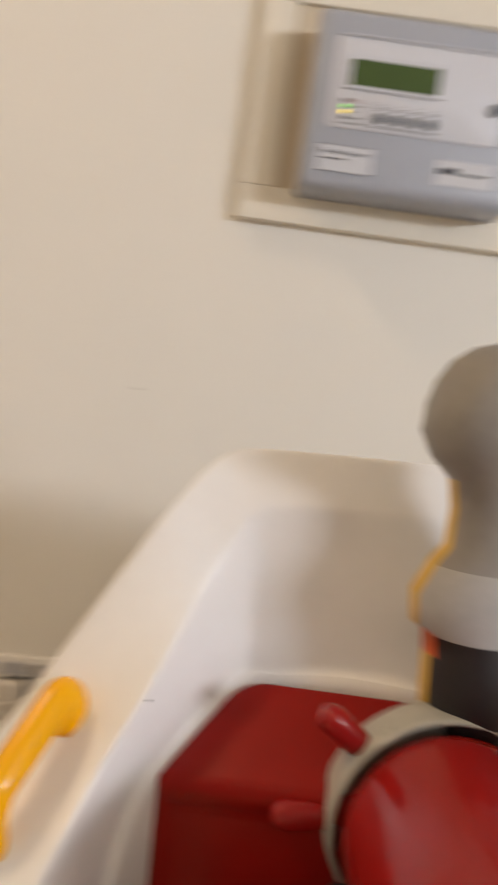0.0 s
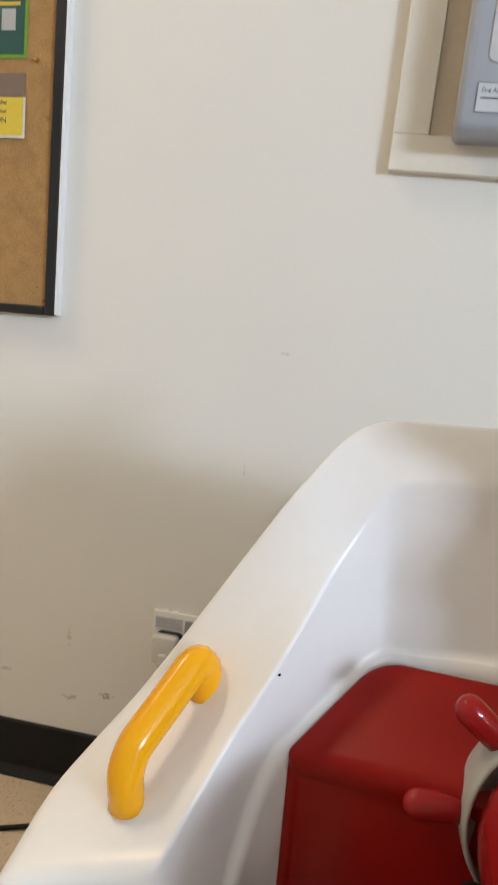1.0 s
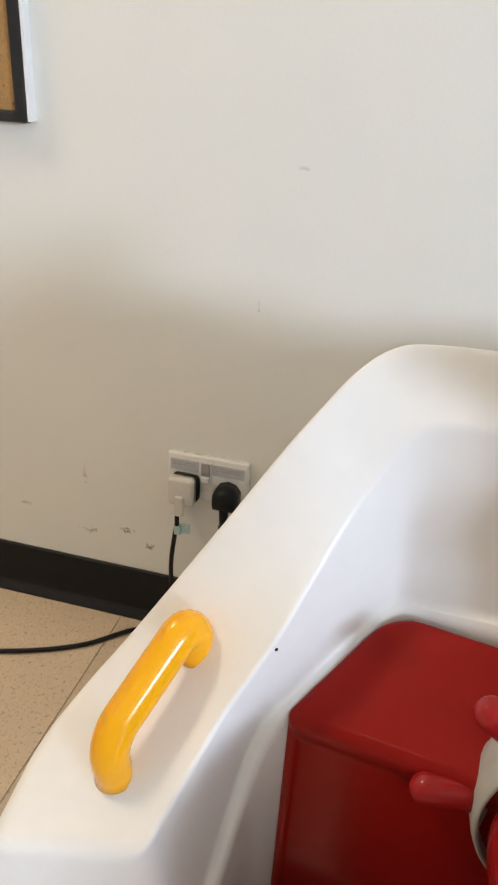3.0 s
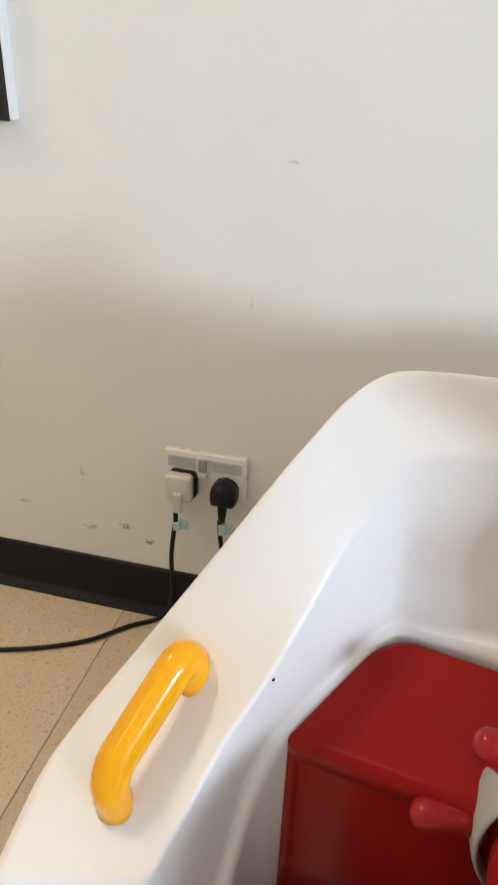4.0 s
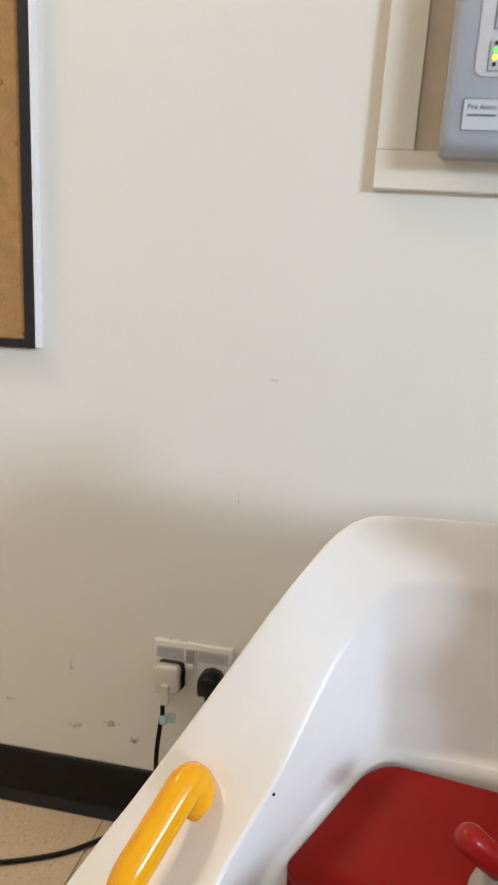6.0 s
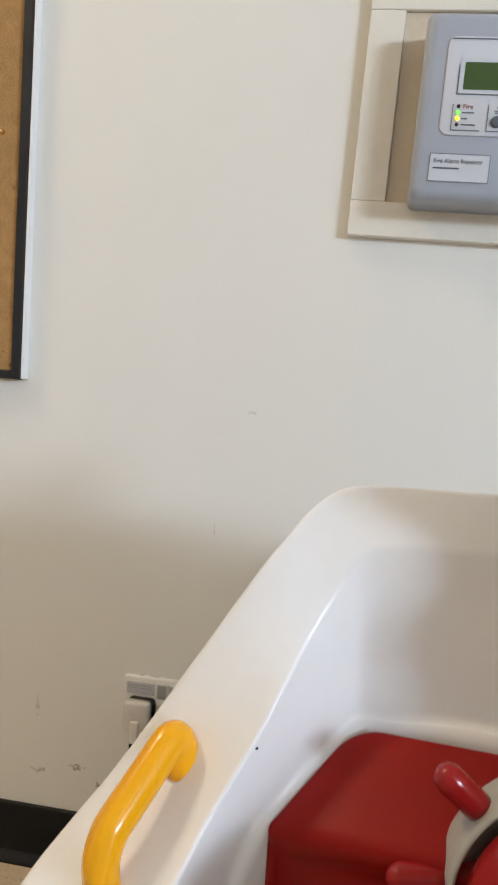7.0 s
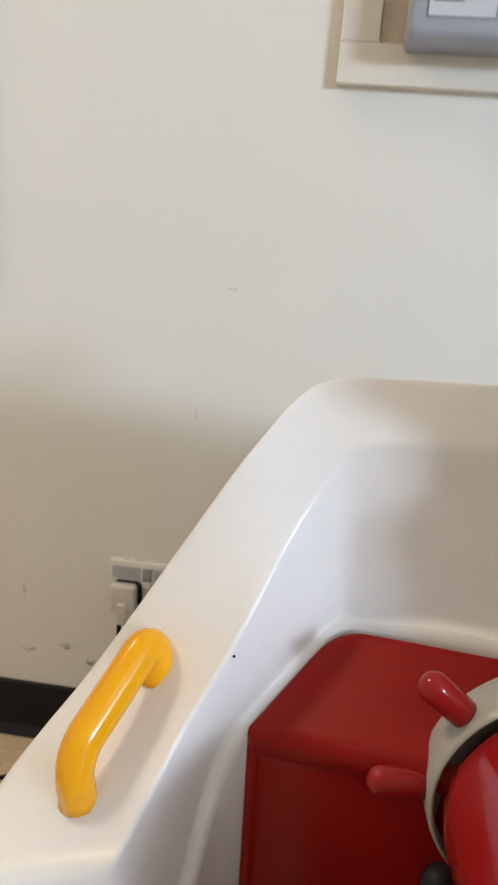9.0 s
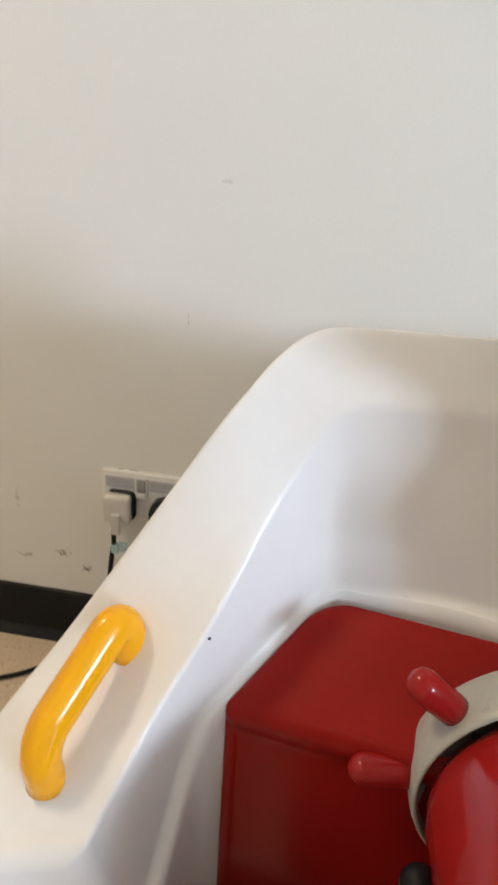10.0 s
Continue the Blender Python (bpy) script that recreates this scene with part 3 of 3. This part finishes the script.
# three lines run up the arm, round the back corner and along the back: outer edge, inner edge, foot of the inner wall
LINES = [((0.164, -0.780, 0.500), (0.286, -0.770, 0.535), (0.308, -0.750, 0.420)),
         ((0.171, -0.723, 0.527), (0.300, -0.745, 0.566), (0.316, -0.722, 0.470)),
         ((0.188, -0.683, 0.551), (0.314, -0.718, 0.596), (0.325, -0.698, 0.525)),
         ((0.213, -0.655, 0.584), (0.331, -0.700, 0.628), (0.337, -0.683, 0.566)),
         ((0.245, -0.645, 0.635), (0.345, -0.685, 0.656), (0.352, -0.668, 0.580)),
         ((0.286, -0.636, 0.703), (0.358, -0.664, 0.684), (0.367, -0.653, 0.595)),
         ((0.322, -0.624, 0.762), (0.371, -0.643, 0.711), (0.380, -0.639, 0.607)),
         ((0.343, -0.612, 0.792), (0.385, -0.627, 0.738), (0.392, -0.627, 0.618)),
         ((0.361, -0.600, 0.815), (0.400, -0.617, 0.766), (0.404, -0.617, 0.629)),
         ((0.381, -0.590, 0.830), (0.415, -0.613, 0.780), (0.418, -0.610, 0.637)),
         ((0.408, -0.587, 0.836), (0.436, -0.612, 0.785), (0.441, -0.614, 0.640)),
         ((0.480, -0.587, 0.838), (0.490, -0.612, 0.786), (0.498, -0.625, 0.648)),
         ((0.580, -0.587, 0.838), (0.583, -0.612, 0.785), (0.585, -0.655, 0.652)),
         ((0.800, -0.587, 0.838), (0.800, -0.612, 0.783), (0.800, -0.725, 0.660))]
BOT = 0.10
MID = Vector((0.55, -0.74, 0.0))


def q_bez(a, c, b, n):
    return [a * (1 - t) ** 2 + c * 2 * t * (1 - t) + b * t * t for t in np.linspace(0, 1, n)]


def tub_section(o, i, f, ins=0.0, out=Vector((0, 0, 0))):
    """One cut through the tub's wall, outer foot to inner foot; ins narrows it, out pushes it past the arm's end."""
    o, i, f = Vector(o), Vector(i), Vector(f)
    e1 = (i - o).normalized()
    down = Vector((0, 0, -1))
    o, i, f = o + (e1 + down) * ins, i + (down - e1) * ins, f - e1 * ins
    base = Vector((MID.x + (o.x - MID.x) * 0.92, MID.y + (o.y - MID.y) * 0.92, BOT))
    belly = o.lerp(base, 0.25) + Vector((o.x - MID.x, o.y - MID.y, 0)) * 0.03
    wo, wi = (belly - o).normalized(), (f - i).normalized()
    ro, ri = 0.014, 0.0045
    row = [base, belly.lerp(base, 0.5), belly, o + wo * (ro + 0.004)] + q_bez(o + wo * ro, o, o + e1 * ro, 9)
    row += [o + e1 * (ro + 0.003), o.lerp(i, 0.5), i - e1 * (ri + 0.002)] + q_bez(i - e1 * ri, i, i + wi * ri, 9)
    row += [i + wi * (ri + 0.002), i.lerp(f, 0.35), i.lerp(f, 0.70), f - wi * 0.010]
    lip = Vector((e1.x, min(e1.y, -0.2), 0)).normalized() * 0.008
    row += q_bez(f - wi * 0.008, f, f + lip, 7)
    return row + [f + lip + Vector((0.002, 0, -0.015)), Vector((f.x + lip.x, f.y + lip.y, 0.36)), Vector((f.x + lip.x, f.y + lip.y, 0.30))]


rows3 = [spline([k[c] for k in LINES], 92) for c in range(3)]
plan = list(zip(*rows3))
END = ((Vector(LINES[0][0]) + Vector(LINES[0][1])) - (Vector(LINES[1][0]) + Vector(LINES[1][1]))).normalized()
END = Vector((END.x * 0.3, END.y, END.z * 0.3)).normalized()
secs = []
RE = 0.013
for a in np.linspace(90, 12, 7):
    k = radians(a)
    secs.append([p + END * RE * math.sin(k) for p in tub_section(*plan[0], RE * (1 - math.cos(k)))])
secs += [tub_section(*p) for p in plan]
bm = bmesh.new()
rows = [[bm.verts.new(p) for p in sec] for sec in secs]
for a, b in zip(rows, rows[1:]):
    for k in range(len(a) - 1):
        bm.faces.new((a[k], a[k + 1], b[k + 1], b[k]))
    bm.faces.new((a[-1], a[0], b[0], b[-1]))
for r in (rows[0], rows[-1]):
    bm.faces.new(r)
body = rpart("body", bm, M_BODY, "glossy white fibreglass tub")
# unseen low front added between the two arms, keeps light out of the footwell
fa, fb = Vector((0.335, -0.775, 0.0)), Vector((0.90, -0.88, 0.0))
fd = (fb - fa).normalized()
fn = Vector((fd.y, -fd.x, 0))
bm = bmesh.new()
prof = [(0.0, BOT + 0.003), (0.030, BOT + 0.003), (0.034, 0.35), (0.030, 0.445), (0.022, 0.460), (0.008, 0.460), (0.0, 0.445), (-0.002, 0.35)]
cols = []
for t in np.linspace(0.03, 0.97, 12):
    base = fa.lerp(fb, t) + fn * 0.10 * math.sin(math.pi * t)
    cols.append([bm.verts.new(Vector((base.x, base.y, 0)) + fn * d + Vector((0, 0, z))) for d, z in prof])
for a, b in zip(cols, cols[1:]):
    for k in range(len(prof)):
        bm.faces.new((a[k], a[(k + 1) % len(prof)], b[(k + 1) % len(prof)], b[k]))
bm.faces.new(cols[0])
bm.faces.new(cols[-1])
rpart("front_panel", bm, M_RED, "unseen red front added to the tub to darken the footwell")
# unseen mass added past the seat: shades the wall and the seat's front
bm = bmesh.new()
cw = []
for z, g in ((BOT, 0.86), (0.25, 0.97), (0.50, 1.0), (0.68, 0.97), (0.755, 0.90), (0.797, 0.74), (0.814, 0.5), (0.818, 0.2)):
    row = []
    for k in range(40):
        a = 2 * math.pi * k / 40
        ca, sa = math.cos(a), math.sin(a)
        y = -0.76 + 0.42 * g * math.copysign(abs(sa) ** 0.6, sa)
        drop = 0.045 * min(1.0, max(0.0, (-0.70 - y) / 0.08)) * max(0.0, z - BOT) / 0.718
        row.append(bm.verts.new((1.06 + 0.32 * g * math.copysign(abs(ca) ** 0.6, ca), y, z - drop)))
    cw.append(row)
for a, b in zip(cw, cw[1:]):
    for k in range(40):
        bm.faces.new((a[k], a[(k + 1) % 40], b[(k + 1) % 40], b[k]))
bm.faces.new(cw[0])
bm.faces.new(cw[-1])
rpart("hull", bm, M_BODY, "unseen white fibreglass mass beside the seat, added for its shadow")

# pedestal under the tub
rpart("pedestal", box(0.25, 1.25, -0.80, -0.42, 0.0, BOT - 0.002, bevel=0.02, seg=3), M_BLACK, "black steel pedestal")

# red seat block, its front dropping into the footwell
CORN = [((0.0650, -0.0205), 0.017), ((0.101, 0.105), 0.028), ((0.288, 0.132), 0.028), ((0.318, 0.030), 0.017)]
seat = []
for k, (p, r) in enumerate(CORN):
    p, a, b = Vector(p), Vector(CORN[k - 1][0]), Vector(CORN[(k + 1) % 4][0])
    da, db = (a - p).normalized(), (b - p).normalized()
    hf = da.angle(db) / 2
    rr = r * math.tan(hf)
    cc = p + (da + db).normalized() * (r / math.cos(hf))
    q0, q1 = p + da * r, p + db * r
    a0 = math.atan2(q0.y - cc.y, q0.x - cc.x)
    sw = math.atan2(q1.y - cc.y, q1.x - cc.x) - a0
    sw = (sw + math.pi) % (2 * math.pi) - math.pi
    arc = [cc + Vector((math.cos(a0 + sw * t), math.sin(a0 + sw * t))) * rr for t in np.linspace(0, 1, 12)]
    nxt = b + (p - b).normalized() * CORN[(k + 1) % 4][1]
    seat += [tuple(q) for q in arc] + [tuple(q1.lerp(nxt, t)) for t in np.linspace(0, 1, 9)[1:-1]]
n = len(seat)
nor = []
for i in range(n):
    a, b = seat[i - 1], seat[(i + 1) % n]
    d = Vector((b[1] - a[1], -(b[0] - a[0]))).normalized()
    nor.append(d)
cen = Vector((sum(p[0] for p in seat) / n, sum(p[1] for p in seat) / n))
if sum(nor[i].dot(cen - Vector(seat[i])) for i in range(n)) < 0:
    nor = [-d for d in nor]
bm = bmesh.new()
SR, FR = 0.0050, 0.017
FE0 = Vector(CORN[0][0])
FED = (Vector(CORN[3][0]) - FE0).normalized()


def seat_n(v, u, n):
    """Height over the seat plane, rolled down towards the front edge."""
    away = max(0.0, (u - FE0.y) * FED.x - (v - FE0.x) * FED.y)
    k = max(0.0, FR - away)
    return T(v, u, n - (FR - math.sqrt(max(0.0, FR * FR - k * k))))


loops = []
low_z = 0.302
ringp = [seat_n(v, u, -0.021 - SR) for v, u in seat]
loops.append([bm.verts.new((p.x, p.y, low_z)) for p in ringp])
loops.append([bm.verts.new((p.x, p.y, p.z * 0.5 + low_z * 0.5)) for p in ringp])
loops.append([bm.verts.new((p.x, p.y, p.z - 0.006)) for p in ringp])
for a in np.linspace(0, 90, 7):
    k = radians(a)
    loops.append([bm.verts.new(seat_n(v + d.x * SR * (1 - math.cos(k)), u + d.y * SR * (1 - math.cos(k)), -0.021 - SR + SR * math.sin(k))) for (v, u), d in zip(seat, nor)])
for t in (0.03, 0.06, 0.09, 0.12, 0.15, 0.18, 0.22, 0.26, 0.32, 0.5, 0.75, 0.92):
    loops.append([bm.verts.new(seat_n((v + d.x * SR) * (1 - t) + cen.x * t, (u + d.y * SR) * (1 - t) + cen.y * t, -0.021)) for (v, u), d in zip(seat, nor)])
for a, b in zip(loops, loops[1:]):
    for i in range(n):
        bm.faces.new((a[i], a[(i + 1) % n], b[(i + 1) % n], b[i]))
bm.faces.new(loops[0])
bm.faces.new(loops[-1])
sb = rpart("seat", bm, M_RED, "glossy red fibreglass seat block")

# yellow grab handle on the rim
HN, HF = T(-0.0135, -0.119, rim_n(-0.119)), T(-0.0105, -0.008, rim_n(-0.008))
up = (NN * 0.35 + Vector((0, 0, 0.65))).normalized()
path = []
L = (HF - HN)
H_, R_ = 0.040, 0.021
dirh = L.normalized()
for t in np.linspace(0, 1, 4):
    path.append(HN + up * (H_ - R_) * t)
for a in np.linspace(10, 90, 9):
    path.append(HN + up * (H_ - R_ + R_ * math.sin(radians(a))) + dirh * R_ * (1 - math.cos(radians(a))))
for t in np.linspace(0.1, 0.9, 8):
    path.append(HN + up * H_ + dirh * (R_ + (L.length - 2 * R_) * t))
for a in np.linspace(90, 10, 9):
    path.append(HF + up * (H_ - R_ + R_ * math.sin(radians(a))) - dirh * R_ * (1 - math.cos(radians(a))))
for t in np.linspace(1, 0, 4):
    path.append(HF + up * (H_ - R_) * t)
rad = [0.0152] * len(path)
rad[0], rad[-1] = 0.0163, 0.0163
rad[1], rad[-2] = 0.0148, 0.0148
rpart("grab_handle", tube(path, rad, 24), M_YEL, "glossy yellow plastic grab handle")

# chip in the gel coat on the inner edge
rpart("chip", lathe([(0.0012, 0.0), (0.0012, 0.0010), (0.0004, 0.0014)], Matrix.Translation((0.3405, -0.6895, 0.6370)) @ pose(0, 0, 0, 20, 0, 0), 8), M_BLACK, "dark chip")

# wheel: grey band with red pegs round a red barrel
WA, WE = radians(174), radians(-2)
AX = Vector((math.sin(WA) * math.cos(WE), math.cos(WA) * math.cos(WE), math.sin(WE)))
AXM = AX.to_track_quat("Z", "Y").to_matrix().to_4x4()
WC = Vector((0.541, -0.735, 0.611))
WM = Matrix.Translation(WC) @ AXM
WR = 0.079
ring = rpart("wheel", lathe([(WR - 0.006, -0.015), (WR - 0.003, -0.017), (WR - 0.001, -0.0155), (WR, -0.011), (WR, 0.011), (WR - 0.0008, 0.0155), (WR - 0.0024, 0.017), (WR - 0.0040, 0.0155), (WR - 0.0045, 0.004)], WM, 72), M_GREY, "grey enamelled wheel band")
# dark disc added behind the barrel, painted as the gap's shade
rpart("hub_disc", lathe([(0.002, -0.010), (WR - 0.0065, -0.010), (WR - 0.0065, 0.002), (0.002, 0.002)], WM, 48), M_DARK, "dark disc that stands in for the shade inside the wheel")
side = AX.cross(Vector((0, 0, 1))).normalized()
upw = side.cross(AX).normalized()
for deg in (182, 140, 72, 18, -38, -100):
    a = radians(deg)
    d = -side * math.cos(a) + upw * math.sin(a)
    turn = [radians(k) for k in (0, 20, 40, 58, 74, 84, 89)]
    pts = [WC + d * (WR - 0.006 + 0.042 * t) for t in [0.0, 0.3, 0.6] + [0.757 + 0.243 * math.sin(k) for k in turn]]
    rpart("peg", tube(pts, [0.0094, 0.0100, 0.0102] + [0.0102 * math.cos(k) for k in turn], 20), M_REDP, "rounded red plastic peg")
BRR = 0.0725
rpart("barrel", lathe([(0.010, 0.004), (BRR - 0.022, 0.004), (BRR - 0.013, 0.0065), (BRR - 0.006, 0.0125), (BRR - 0.002, 0.021), (BRR, 0.034), (BRR, 0.16), (BRR, 0.24), (BRR - 0.006, 0.262), (BRR - 0.022, 0.272), (0.010, 0.275)], WM, 64), M_REDP, "glossy red barrel in front of the wheel")
stand = WC + AX * 0.15
rpart("barrel_stand", box(stand.x - 0.045, stand.x + 0.045, stand.y - 0.06, stand.y + 0.06, WHEEL_GROUND, stand.z - 0.05, bevel=0.01), M_BLACK, "black stand under the barrel")
# ribbed black grip beside the barrel
gl = side if side.x < 0 else -side
g0 = WC + AX * 0.055 + gl * (BRR + 0.004) - upw * 0.048
prof = []
for k in range(7):
    prof += [(0.0085, k * 0.007), (0.0105, k * 0.007 + 0.0015), (0.0105, k * 0.007 + 0.0045), (0.0085, k * 0.007 + 0.006)]
prof += [(0.008, 0.052), (0.002, 0.054)]
rpart("grip", lathe(prof, Matrix.Translation(g0 + upw * -0.02) @ upw.to_track_quat("Z", "Y").to_matrix().to_4x4(), 24), M_BLACK, "ribbed black rubber grip")

# ---------------------------------------------------------------- statue riding on the barrel, one plain mesh
mats_s = [M_SGREY, M_SLIGHT, M_SDARK, M_SYEL, M_SORG]
SC = Vector((0.550, -0.800, 0.0))
# height, half widths, shift of the ring's middle, surface
RINGS = [(0.640, 0.028, 0.028, 0.006, 2), (0.650, 0.034, 0.034, 0.006, 2), (0.672, 0.036, 0.036, 0.006, 2), (0.700, 0.036, 0.036, 0.005, 2), (0.716, 0.036, 0.034, 0.003, 2),
         (0.722, 0.042, 0.035, 0.0, 1), (0.745, 0.044, 0.036, 0.002, 1), (0.768, 0.038, 0.034, 0.006, 1), (0.782, 0.031, 0.031, 0.008, 0), (0.810, 0.028, 0.030, 0.006, 0),
         (0.832, 0.030, 0.032, 0.003, 0), (0.848, 0.040, 0.040, -0.001, 0), (0.866, 0.046, 0.047, -0.003, 0), (0.886, 0.047, 0.048, -0.002, 0), (0.904, 0.044, 0.046, 0.0, 0),
         (0.920, 0.036, 0.039, 0.002, 0), (0.931, 0.024, 0.027, 0.004, 0), (0.936, 0.008, 0.010, 0.005, 0)]
bm = bmesh.new()
sides = 36
srows = []
for z, a, b, dx, k in RINGS:
    row = []
    for i in range(sides):
        t = 2 * math.pi * i / sides
        c_, s_ = math.cos(t), math.sin(t)
        brow = 1 + 0.10 * max(0, math.cos(t - radians(215))) ** 6 * (1 if 0.84 < z < 0.89 else 0) - 0.12 * max(0, math.cos(t - radians(200))) ** 8 * (1 if 0.885 < z < 0.91 else 0)
        arm = 1 + (0.06 if 0.73 < z < 0.82 else 0.0) * max(0, math.cos(t - radians(185))) ** 4
        row.append(bm.verts.new((SC.x + dx + a * c_ * brow * arm, SC.y + b * s_ * brow, z)))
    srows.append(row)
for r, (a, b) in enumerate(zip(srows, srows[1:])):
    for i in range(sides):
        f = bm.faces.new((a[i], a[(i + 1) % sides], b[(i + 1) % sides], b[i]))
        k = RINGS[r + 1][4]
        deg = 360 * (i + 0.5) / sides
        if 160 < deg < 205 and 0.72 < RINGS[r][0] < 0.83:
            k = 3
        if 170 < deg < 215 and 0.695 < RINGS[r][0] < 0.72:
            k = 4
        if 165 < deg < 200 and RINGS[r][0] < 0.69:
            k = 3
        f.material_index = k
bm.faces.new(srows[0])
bm.faces.new(srows[-1])
FOOT_S = Vector((0.574, -0.772, 0.607))
bmesh.ops.transform(bm, matrix=Matrix.Translation(FOOT_S + Vector((0.006, 0.090, 0.030))) @ Matrix.Diagonal((1.02, 1.02, 0.93, 1.0)) @ Matrix.Translation(-FOOT_S) @ WHEEL_FIT, verts=bm.verts)
tagged(part("statue", bm, mats_s), "grey, black and yellow painted figure on the ride", "statue")

# ---------------------------------------------------------------- floor tiles
TS = 0.61
tile_me = bpy.data.meshes.new("tile")
bm = box(-TS / 2 + 0.0006, TS / 2 - 0.0006, -TS / 2 + 0.0006, TS / 2 - 0.0006, -0.004, 0.0, bevel=0.0006, seg=1)
bm.to_mesh(tile_me)
bm.free()
tile_me.materials.append(M_FLOOR)
for i in range(-7, 9):
    for j in range(0, 8):
        x, y = -0.089 + TS * (i + 0.5), -0.020 - 0.006 - TS * (j + 0.5) + 0.01
        tl = new("tile", tile_me)
        tl.location = (x, y, 0.0)
        tl.parent = floor
